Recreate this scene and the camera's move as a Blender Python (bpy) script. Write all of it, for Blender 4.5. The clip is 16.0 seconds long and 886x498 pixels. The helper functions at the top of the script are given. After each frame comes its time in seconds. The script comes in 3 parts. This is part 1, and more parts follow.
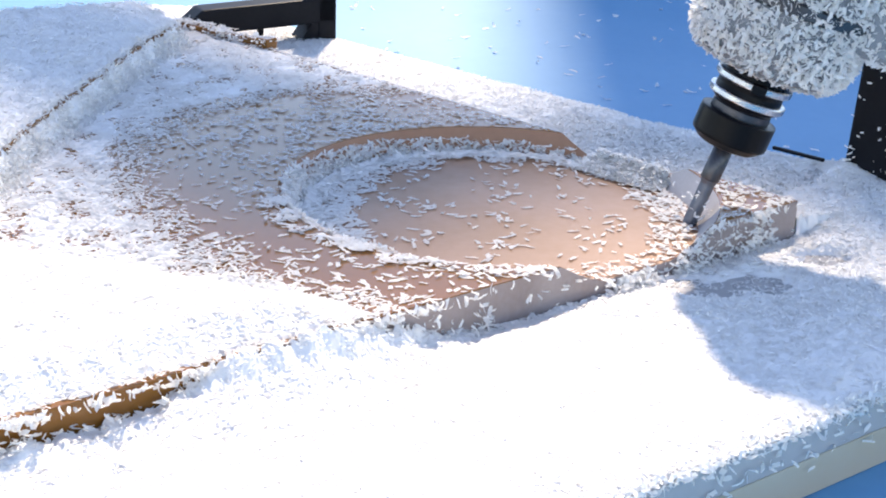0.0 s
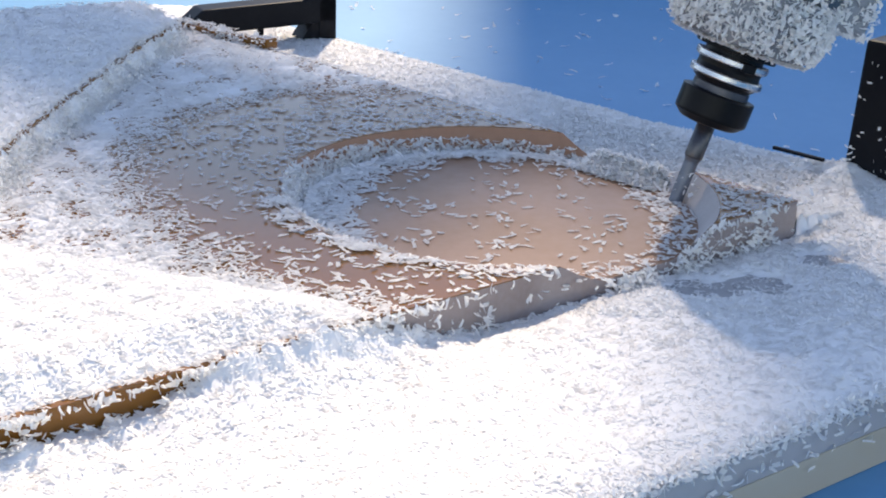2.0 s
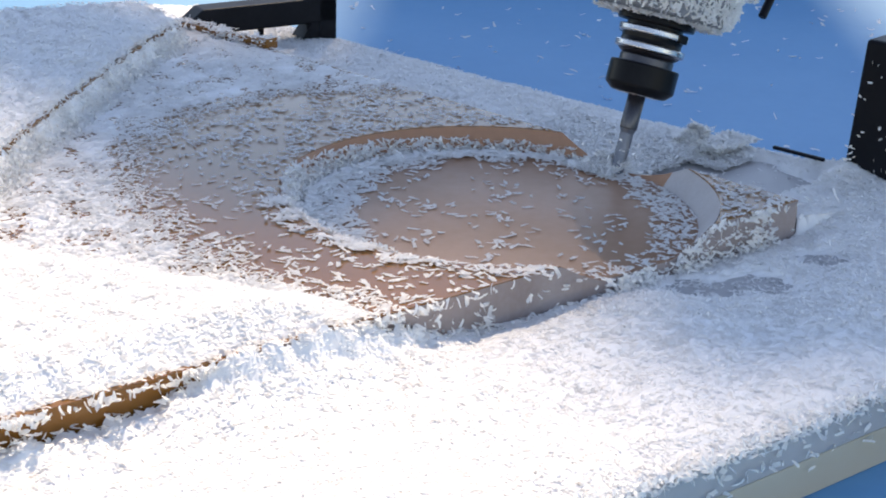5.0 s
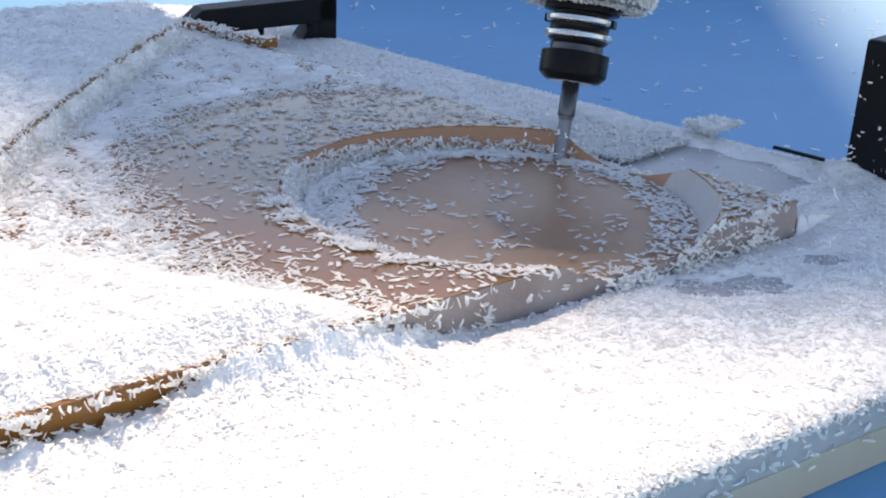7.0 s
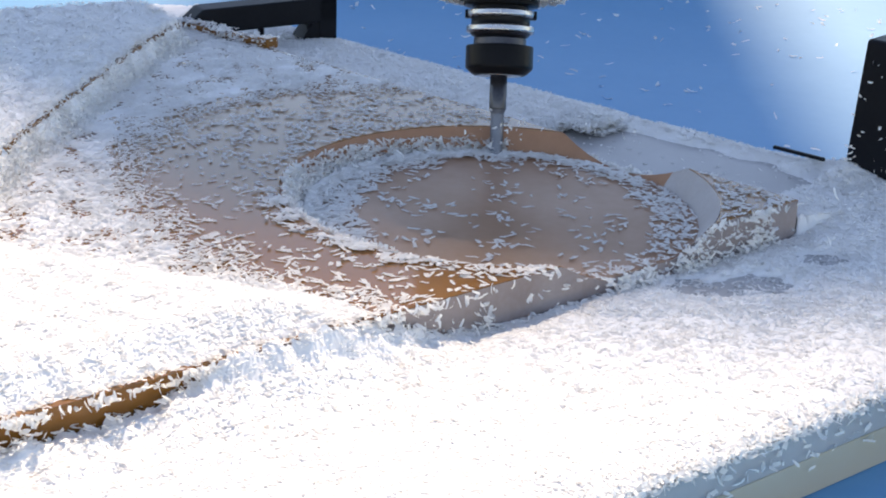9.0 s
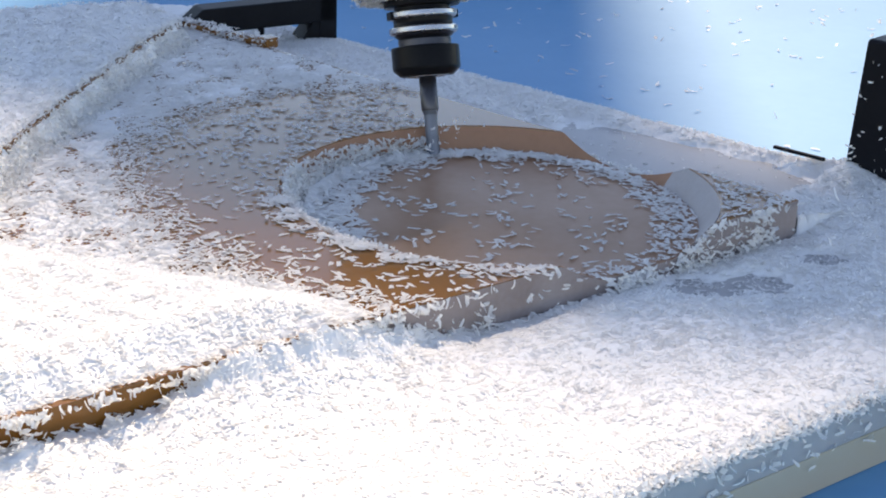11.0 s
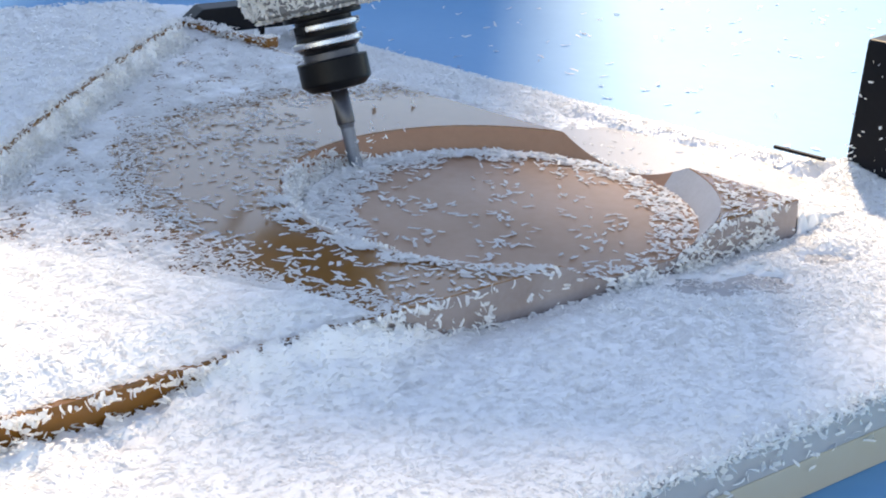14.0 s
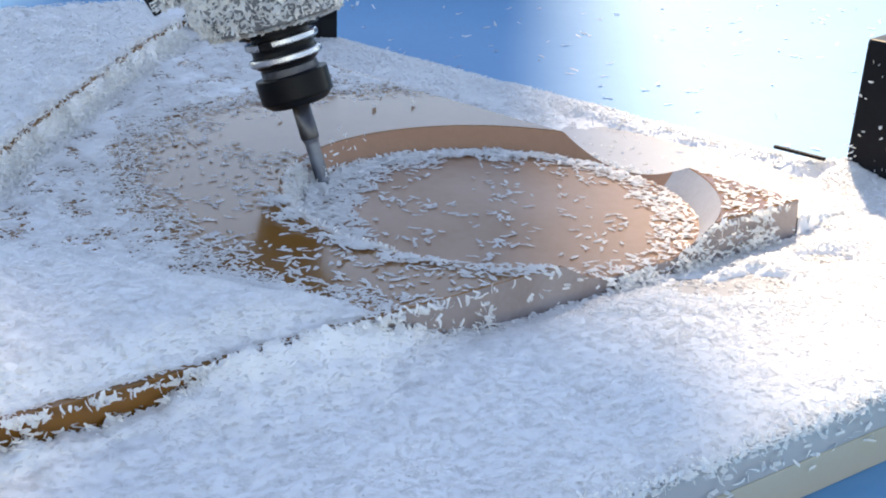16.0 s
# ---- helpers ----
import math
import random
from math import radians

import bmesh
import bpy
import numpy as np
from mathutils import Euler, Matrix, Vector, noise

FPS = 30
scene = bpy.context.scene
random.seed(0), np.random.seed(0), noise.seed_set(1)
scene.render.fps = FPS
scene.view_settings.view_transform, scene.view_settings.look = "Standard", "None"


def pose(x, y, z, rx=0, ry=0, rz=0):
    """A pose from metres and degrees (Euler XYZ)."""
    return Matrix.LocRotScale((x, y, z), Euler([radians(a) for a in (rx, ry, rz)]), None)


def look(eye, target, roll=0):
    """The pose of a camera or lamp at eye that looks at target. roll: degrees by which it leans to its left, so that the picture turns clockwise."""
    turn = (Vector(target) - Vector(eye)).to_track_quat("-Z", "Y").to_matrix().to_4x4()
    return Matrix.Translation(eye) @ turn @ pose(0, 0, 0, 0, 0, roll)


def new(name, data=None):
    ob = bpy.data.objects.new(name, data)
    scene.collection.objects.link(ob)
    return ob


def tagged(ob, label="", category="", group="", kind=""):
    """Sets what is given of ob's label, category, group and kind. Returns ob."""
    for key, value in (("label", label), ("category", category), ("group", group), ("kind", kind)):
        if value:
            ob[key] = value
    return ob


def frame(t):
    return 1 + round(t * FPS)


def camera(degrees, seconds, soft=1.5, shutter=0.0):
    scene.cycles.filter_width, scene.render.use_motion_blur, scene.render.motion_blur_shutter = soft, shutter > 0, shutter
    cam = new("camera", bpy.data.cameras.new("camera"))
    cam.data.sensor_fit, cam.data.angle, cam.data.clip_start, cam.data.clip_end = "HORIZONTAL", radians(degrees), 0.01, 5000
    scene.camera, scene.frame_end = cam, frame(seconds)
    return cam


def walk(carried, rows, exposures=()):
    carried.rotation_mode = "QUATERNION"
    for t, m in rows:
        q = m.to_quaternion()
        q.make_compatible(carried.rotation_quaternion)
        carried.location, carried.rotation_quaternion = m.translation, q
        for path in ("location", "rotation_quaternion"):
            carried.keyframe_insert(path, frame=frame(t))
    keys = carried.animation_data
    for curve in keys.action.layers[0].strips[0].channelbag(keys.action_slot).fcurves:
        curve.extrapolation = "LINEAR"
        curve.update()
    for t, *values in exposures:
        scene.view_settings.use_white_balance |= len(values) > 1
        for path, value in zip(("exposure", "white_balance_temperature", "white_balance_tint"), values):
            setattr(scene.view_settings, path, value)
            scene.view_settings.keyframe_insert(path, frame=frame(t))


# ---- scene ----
DRIFT = 0.0217
EYE = (0.0, -1.17352, 0.40733)


def aim(yaw, pitch):
    y, p = radians(yaw), radians(pitch)
    return (EYE[0] + math.sin(y) * math.cos(p), EYE[1] + math.cos(y) * math.cos(p), EYE[2] - math.sin(p))


# the camera stands on a stand and sags by a hair
cam = camera(33.15, 16.0, soft=1.9)
YAW, PITCH, ROLL = -2.185, 20.713, 2.15
walk(cam, [(0.0, look(EYE, aim(YAW + DRIFT, PITCH - DRIFT), ROLL)),
           (8.0, look(EYE, aim(YAW, PITCH), ROLL)),
           (16.0, look(EYE, aim(YAW - DRIFT, PITCH + DRIFT), ROLL))],
     exposures=[(0.0, 1.40, 8000, 15), (0.6, 1.16, 8000, 15), (1.5, 1.0, 8100, 15), (3.5, 1.08, 8500, 15), (8.0, 1.14, 8600, 15), (12.0, 1.0, 8600, 15), (14.0, 1.44, 9100, 14), (16.0, 1.46, 9000, 14)])

# ---- light ----
SUN_ELEV, SUN_AZ = 48.0, 4.0
world = bpy.data.worlds.new("daylight")
world.use_nodes = True
scene.world = world
wn = world.node_tree
sky = wn.nodes.new("ShaderNodeTexSky")
sky.sky_type = "NISHITA"
sky.sun_disc = False
sky.altitude, sky.dust_density, sky.ozone_density = 2500, 0.1, 1.6
sky.sun_elevation = radians(SUN_ELEV)
sky.sun_rotation = radians(SUN_AZ)
bgn = wn.nodes["Background"]
wn.links.new(sky.outputs[0], bgn.inputs["Color"])
bgn.inputs["Strength"].default_value = 0.15
sun_data = bpy.data.lights.new("sun", "SUN")
sun_data.energy, sun_data.angle, sun_data.color = 2.35, radians(2.6), (1.0, 0.95, 0.87)
sun = new("sun", sun_data)
az, el = radians(SUN_AZ), radians(SUN_ELEV)
SUN_FROM = Vector((math.sin(az) * math.cos(el), math.cos(az) * math.cos(el), math.sin(el)))
sun.matrix_basis = look(SUN_FROM * 4, (0, 0, 0))


# ---- materials ----
def material(name, base, rough, metal=0.0, ior=1.5, coat=0.0, coat_ior=1.5, spec=0.5, mottle=(), mscale=6.0, bump=0.0, bscale=200.0, rvar=0.0):
    """Principled surface with a coarse mottle towards a second colour, a fine grain and relief."""
    m = bpy.data.materials.new(name)
    m.use_nodes = True
    n, l = m.node_tree.nodes, m.node_tree.links
    p = n["Principled BSDF"]
    p.inputs["Base Color"].default_value = (*base, 1)
    p.inputs["Roughness"].default_value = rough
    p.inputs["Metallic"].default_value = metal
    p.inputs["IOR"].default_value = ior
    p.inputs["Coat Weight"].default_value = coat
    p.inputs["Specular IOR Level"].default_value = spec
    p.inputs["Coat Roughness"].default_value = max(0.03, rough * 0.6)
    p.inputs["Coat IOR"].default_value = coat_ior
    tc = n.new("ShaderNodeTexCoord")
    if mottle:
        a, b = n.new("ShaderNodeTexNoise"), n.new("ShaderNodeTexNoise")
        a.inputs["Scale"].default_value, b.inputs["Scale"].default_value = mscale, mscale * 14
        a.inputs["Detail"].default_value, b.inputs["Detail"].default_value = 5, 3
        add = n.new("ShaderNodeMath")
        add.operation = "MULTIPLY_ADD"
        add.inputs[1].default_value = 0.4
        l.new(tc.outputs["Object"], a.inputs["Vector"])
        l.new(tc.outputs["Object"], b.inputs["Vector"])
        l.new(b.outputs["Fac"], add.inputs[0])
        l.new(a.outputs["Fac"], add.inputs[2])
        ramp = n.new("ShaderNodeValToRGB")
        ramp.color_ramp.elements[0].position, ramp.color_ramp.elements[1].position = 0.5, 0.95
        ramp.color_ramp.elements[0].color, ramp.color_ramp.elements[1].color = (*base, 1), (*mottle, 1)
        l.new(add.outputs[0], ramp.inputs["Fac"])
        l.new(ramp.outputs["Color"], p.inputs["Base Color"])
        if rvar:
            mr = n.new("ShaderNodeMapRange")
            mr.inputs["From Min"].default_value, mr.inputs["From Max"].default_value = 0.45, 0.95
            mr.inputs["To Min"].default_value, mr.inputs["To Max"].default_value = rough, rough + rvar
            l.new(add.outputs[0], mr.inputs["Value"])
            l.new(mr.outputs["Result"], p.inputs["Roughness"])
    if bump:
        g, bp = n.new("ShaderNodeTexNoise"), n.new("ShaderNodeBump")
        g.inputs["Scale"].default_value, g.inputs["Detail"].default_value = bscale, 4
        bp.inputs["Strength"].default_value, bp.inputs["Distance"].default_value = bump, 0.001
        l.new(tc.outputs["Object"], g.inputs["Vector"])
        l.new(g.outputs["Fac"], bp.inputs["Height"])
        l.new(bp.outputs["Normal"], p.inputs["Normal"])
    return m


def chip_material():
    """Thin milky plastic shavings: each flake a little different, some light passes through."""
    m = bpy.data.materials.new("plastic_shavings")
    m.use_nodes = True
    n, l = m.node_tree.nodes, m.node_tree.links
    p, out = n["Principled BSDF"], n["Material Output"]
    geo = n.new("ShaderNodeNewGeometry")
    ramp = n.new("ShaderNodeValToRGB")
    ramp.color_ramp.elements[0].color, ramp.color_ramp.elements[1].color = (0.86, 0.84, 0.82, 1), (0.95, 0.95, 0.94, 1)
    ramp.color_ramp.elements[1].position = 0.6
    l.new(geo.outputs["Random Per Island"], ramp.inputs["Fac"])
    l.new(ramp.outputs["Color"], p.inputs["Base Color"])
    p.inputs["Roughness"].default_value = 0.45
    tr, mix = n.new("ShaderNodeBsdfTranslucent"), n.new("ShaderNodeMixShader")
    l.new(ramp.outputs["Color"], tr.inputs["Color"])
    mix.inputs["Fac"].default_value = 0.4
    l.new(p.outputs[0], mix.inputs[1])
    l.new(tr.outputs[0], mix.inputs[2])
    l.new(mix.outputs[0], out.inputs["Surface"])
    return m


M_CHIP = chip_material()
M_HEAP = material("packed_shavings", (0.90, 0.90, 0.90), 0.6, mottle=(0.84, 0.83, 0.82), mscale=30, bump=0.4, bscale=160)
M_BROWN = material("amber_plastic", (0.27, 0.112, 0.026), 0.10, ior=1.47, spec=0.42, mottle=(0.21, 0.085, 0.018), mscale=5, bump=0.02, bscale=60, rvar=0.06)
M_FLOOR = material("milled_amber_floor", (0.38, 0.20, 0.12), 0.36, ior=1.45, spec=0.5, mottle=(0.31, 0.155, 0.08), mscale=7, bump=0.08, bscale=180, rvar=0.12)
M_PALE_WALL = material("pale_pocket_wall", (0.54, 0.51, 0.51), 0.55, ior=1.45, mottle=(0.44, 0.40, 0.39), mscale=22, bump=0.2, bscale=220)
M_FACE = material("pale_near_face", (0.37, 0.31, 0.30), 0.5, ior=1.45, mottle=(0.29, 0.22, 0.20), mscale=18, bump=0.2, bscale=220)
M_DARK_PANEL = material("dark_blue_panel", (0.05, 0.10, 0.19), 0.6, mottle=(0.04, 0.08, 0.15), mscale=2, bump=0.1, bscale=60)
M_MILLED = material("milled_amber_plastic", (0.46, 0.24, 0.145), 0.5, ior=1.45, mottle=(0.38, 0.19, 0.11), mscale=12, bump=0.15, bscale=120)
M_BLUE = material("blue_paint", (0.045, 0.30, 0.56), 0.50, ior=1.7, mottle=(0.07, 0.34, 0.60), mscale=4, bump=0.06, bscale=150)
M_BOARD = material("grey_board", (0.43, 0.42, 0.43), 0.4, mottle=(0.40, 0.39, 0.39), mscale=9, bump=0.15, bscale=120)
M_BOARD_LOW = material("tan_board", (0.48, 0.44, 0.36), 0.5, mottle=(0.47, 0.41, 0.31), mscale=9, bump=0.15, bscale=120)
M_BLACK = material("black_oxide", (0.003, 0.003, 0.004), 0.30, ior=1.38, spec=0.2, mottle=(0.008, 0.008, 0.010), mscale=25, bump=0.05, bscale=300)
M_BLACK_PLASTIC = material("black_plastic", (0.003, 0.004, 0.007), 0.45, ior=1.33, spec=0.3, mottle=(0.009, 0.010, 0.014), mscale=12, bump=0.1, bscale=200)
M_STEEL = material("ground_steel", (0.50, 0.51, 0.54), 0.20, metal=1.0, mottle=(0.5, 0.5, 0.53), mscale=40, rvar=0.12)
M_DARK_STEEL = material("dark_steel", (0.10, 0.10, 0.11), 0.34, metal=0.9, mottle=(0.05, 0.05, 0.06), mscale=30)
M_CARBIDE = material("cutter_carbide", (0.20, 0.22, 0.26), 0.42, metal=0.7, mottle=(0.13, 0.14, 0.17), mscale=60, bump=0.1, bscale=300)
M_CAST = material("cast_aluminium", (0.30, 0.31, 0.33), 0.5, metal=0.4, mottle=(0.17, 0.175, 0.19), mscale=20, bump=0.3, bscale=120)
M_CONCRETE = material("concrete", (0.30, 0.30, 0.30), 0.8, mottle=(0.22, 0.22, 0.22), mscale=1.5, bump=0.3, bscale=40)


# ---- mesh helpers ----
def link_mesh(name, verts, faces, mat, parent=None, smooth=False):
    me = bpy.data.meshes.new(name)
    me.from_pydata([tuple(v) for v in verts], [], faces)
    me.validate()
    me.materials.append(mat)
    if smooth:
        me.polygons.foreach_set("use_smooth", [True] * len(me.polygons))
    ob = new(name, me)
    if parent:
        ob.parent = parent
    return ob


def part(name, bm, mat, parent, label="", smooth=False):
    me = bpy.data.meshes.new(name)
    bmesh.ops.recalc_face_normals(bm, faces=bm.faces)
    bm.to_mesh(me)
    bm.free()
    me.materials.append(mat)
    if smooth:
        me.polygons.foreach_set("use_smooth", [True] * len(me.polygons))
    ob = new(name, me)
    if parent:
        ob.parent = parent
    if label:
        ob["label"] = label
    return ob


def box(size, at=(0, 0, 0), bevel=0.0, turn=None):
    bm = bmesh.new()
    bmesh.ops.create_cube(bm, size=1.0)
    bmesh.ops.scale(bm, vec=size, verts=bm.verts)
    if bevel:
        bmesh.ops.bevel(bm, geom=bm.edges[:], offset=bevel, segments=2, affect="EDGES", profile=0.5)
    if turn:
        bmesh.ops.transform(bm, matrix=turn, verts=bm.verts)
    bmesh.ops.translate(bm, vec=at, verts=bm.verts)
    return bm


def lathe(profile, seg=64):
    """Solid of revolution about z from (radius, height) pairs."""
    bm = bmesh.new()
    rings = []
    for r, z in profile:
        rings.append([bm.verts.new((r * math.cos(2 * math.pi * i / seg), r * math.sin(2 * math.pi * i / seg), z)) for i in range(seg)])
    for a, b in zip(rings, rings[1:]):
        for i in range(seg):
            bm.faces.new((a[i], a[(i + 1) % seg], b[(i + 1) % seg], b[i]))
    bm.faces.new(rings[0][::-1])
    bm.faces.new(rings[-1])
    return bm


def prism(poly, z0, z1, bevel=0.0):
    bm = bmesh.new()
    lo = [bm.verts.new((x, y, z0)) for x, y in poly]
    hi = [bm.verts.new((x, y, z1)) for x, y in poly]
    n = len(poly)
    bm.faces.new(lo[::-1])
    bm.faces.new(hi)
    for i in range(n):
        bm.faces.new((lo[i], lo[(i + 1) % n], hi[(i + 1) % n], hi[i]))
    if bevel:
        bmesh.ops.bevel(bm, geom=[e for e in bm.edges], offset=bevel, segments=2, affect="EDGES", profile=0.5)
    return bm


def smoothstep(a, b, x):
    t = np.clip((x - a) / (b - a), 0, 1)
    return t * t * (3 - 2 * t)


RNG = np.random.default_rng(7)


def waves(x, y, size, seed):
    """Smooth value noise from a few summed sines, about -1 to 1."""
    r = np.random.default_rng(seed)
    s = 0
    for k in range(9):
        a, ph, f = r.uniform(0, 6.283), r.uniform(0, 6.283), (0.6 + 1.5 * r.random()) * 6.283 / size
        s = s + np.sin(f * (x * math.cos(a) + y * math.sin(a)) + ph)
    return s / 4.2


def flakes(name, px, py, pz, tilt, size, mat=M_CHIP, parent=None, stand=None, bend=1.0):
    """Curled shavings at the given places; tilt in radians, size in metres. Three joined quads each."""
    n = len(px)
    L = size * RNG.uniform(0.45, 1.15, n)
    W = size * RNG.uniform(0.18, 0.44, n)
    curl = RNG.uniform(-0.5, 0.9, n) * bend
    yaw = RNG.uniform(0, 2 * math.pi, n)
    tx, ty = RNG.normal(0, 1, n) * tilt, RNG.normal(0, 1, n) * tilt
    if stand is not None:
        tx = tx + stand
    u = np.array([-0.5, -0.18, 0.18, 0.5])
    wid = np.stack([RNG.uniform(0.35, 1.1, n), RNG.uniform(0.8, 1.1, n), RNG.uniform(0.8, 1.1, n), RNG.uniform(0.35, 1.1, n)])
    skew = RNG.normal(0, 0.35, (4, n)) * W
    V = np.zeros((n, 8, 3))
    for i in range(4):
        for j, sgn in enumerate((-0.5, 0.5)):
            V[:, i * 2 + j, 0] = u[i] * L + sgn * skew[i]
            V[:, i * 2 + j, 1] = sgn * W * wid[i] + curl * L * 0.25 * (u[i] ** 2)
            V[:, i * 2 + j, 2] = curl * L * (u[i] ** 2 - 0.08) * 0.8 + sgn * W * 0.25 * RNG.uniform(-1, 1, n)
    cx, sx, cy, sy = np.cos(tx)[:, None], np.sin(tx)[:, None], np.cos(ty)[:, None], np.sin(ty)[:, None]
    x, y, z = V[:, :, 0], V[:, :, 1], V[:, :, 2]
    y, z = y * cx - z * sx, y * sx + z * cx
    x, z = x * cy + z * sy, -x * sy + z * cy
    c, s = np.cos(yaw)[:, None], np.sin(yaw)[:, None]
    x, y = x * c - y * s, x * s + y * c
    P = np.stack([x + np.asarray(px)[:, None], y + np.asarray(py)[:, None], z + np.asarray(pz)[:, None]], 2).reshape(-1, 3)
    base = np.arange(n)[:, None, None] * 8
    quad = np.array([[0, 2, 3, 1], [2, 4, 5, 3], [4, 6, 7, 5]])[None]
    idx = (base + quad).reshape(-1, 4)
    me = bpy.data.meshes.new(name)
    me.vertices.add(len(P))
    me.vertices.foreach_set("co", P.ravel())
    me.loops.add(idx.size)
    me.loops.foreach_set("vertex_index", idx.ravel().astype(np.int32))
    me.polygons.add(len(idx))
    me.polygons.foreach_set("loop_start", np.arange(len(idx), dtype=np.int32) * 4)
    me.update(calc_edges=True)
    me.materials.append(mat)
    ob = new(name, me)
    if parent:
        ob.parent = parent
    return ob


def inside(poly, x, y):
    """True where the points lie in the polygon."""
    r = np.zeros(np.shape(x), bool)
    n = len(poly)
    for i in range(n):
        (x0, y0), (x1, y1) = poly[i], poly[(i + 1) % n]
        if y0 == y1:
            continue
        cross = ((y0 > y) != (y1 > y)) & (x < (x1 - x0) * (y - y0) / (y1 - y0) + x0)
        r ^= cross
    return r


def heap(name, bounds, cell, where, height, floor_z, label, sink=None):
    """A loose bed of shavings: its packed body as a height field over the cells that lie within the area."""
    x0, x1, y0, y1 = bounds
    xs, ys = np.arange(x0, x1, cell), np.arange(y0, y1, cell)
    X, Y = np.meshgrid(xs, ys)
    X, Y = X + RNG.uniform(-0.35, 0.35, X.shape) * cell, Y + RNG.uniform(-0.35, 0.35, X.shape) * cell
    Z = height(X, Y) + RNG.normal(0, 0.0004, X.shape)
    ok = where(X, Y) & (Z > floor_z + 0.0004)
    ids = -np.ones(X.shape, int)
    ids[ok] = np.arange(ok.sum())
    a, b, c, d = ids[:-1, :-1], ids[:-1, 1:], ids[1:, 1:], ids[1:, :-1]
    good = (a >= 0) & (b >= 0) & (c >= 0) & (d >= 0)
    used = np.zeros(X.shape, int)
    for sl in ((slice(None, -1), slice(None, -1)), (slice(None, -1), slice(1, None)), (slice(1, None), slice(1, None)), (slice(1, None), slice(None, -1))):
        used[sl] += good
    Z = np.where(used < 4, np.minimum(Z, sink(X, Y)), Z) if sink else Z
    V = np.stack([X[ok], Y[ok], Z[ok]], 1)
    F = np.stack([a[good], b[good], c[good], d[good]], 1)
    ob = link_mesh(name, V.tolist(), F.tolist(), M_HEAP, smooth=True)
    return tagged(ob, label, "plastic shavings", kind="stuff")


def scatter(count, bounds, where, chance=None):
    x0, x1, y0, y1 = bounds
    x, y = RNG.uniform(x0, x1, count), RNG.uniform(y0, y1, count)
    k = where(x, y)
    if chance is not None:
        k &= RNG.random(count) < chance(x, y)
    return x[k], y[k]


# ---- plan ----
TOP = 0.021            # upper face of the sheet being cut
BASE = -0.012          # upper face of the board below it
BED = -0.066           # blue machine bed
RIM, FOOT = 0.181, 0.166
CORNER = (0.247, 0.004)
SHEET = [CORNER, (-0.46, 0.628), (-0.85, 0.30), (-0.85, -0.978)]
BOARD = [(0.455, 0.085), (-0.40, 0.810), (-1.0, 0.55), (-1.0, -1.365), (0.455, -0.1203)]
RAISED = [(-0.409, -0.42), (-0.401, 0.04), (-0.394, 0.172), (-0.382, 0.365), (-0.366, 0.462), (-0.44, 0.555), (-0.80, 0.30), (-0.80, -0.42)]
RAISED_TOP = 0.044

# ---- ground and machine bed ----
ground = link_mesh("ground", [(-400, -400, -0.95), (400, -400, -0.95), (400, 400, -0.95), (-400, 400, -0.95)], [(0, 1, 2, 3)], M_CONCRETE)
tagged(ground, "grey concrete workshop floor", "floor", kind="structure")
machine_bed = part("machine_bed", box((5.0, 6.0, 0.88), (0, 1.2, BED - 0.44), 0.004), M_BLUE, None)
tagged(machine_bed, "blue painted machine bed dusted with shavings", "machine bed", kind="structure")

# unseen panel, added so the blue bed mirrors something dark, not bright sky
enclosure = part("dark_reflection_panel", box((5.0, 0.03, 0.396), (0, 2.1, BED + 0.198), 0.003), M_DARK_PANEL, None)
tagged(enclosure, "unseen low dark blue panel added to darken the bed's reflection", "enclosure panel", kind="structure")

# ---- board under the sheet ----
base_board = tagged(new("base_board"), "grey plastic spoil board on a tan layer, under the shavings", "board")
part("upper_layer", prism(BOARD, -0.038, BASE, 0.002), M_BOARD, base_board, "grey upper layer")
part("lower_layer", prism([(x - 0.0015, y) for x, y in BOARD], BED, -0.0384, 0.001), M_BOARD_LOW, base_board, "tan lower layer")


# ---- the sheet with its round pocket ----
def ray_to(poly, th):
    dx, dy = math.cos(th), math.sin(th)
    best = 9.0
    for i in range(len(poly)):
        (x0, y0), (x1, y1) = poly[i], poly[(i + 1) % len(poly)]
        ex, ey = x1 - x0, y1 - y0
        det = dx * -ey + ex * dy
        if abs(det) < 1e-12:
            continue
        s = (x0 * -ey + ex * y0) / det
        u = (dx * y0 - dy * x0) / det
        if s > 0 and -1e-9 <= u <= 1 + 1e-9:
            best = min(best, s)
    return best


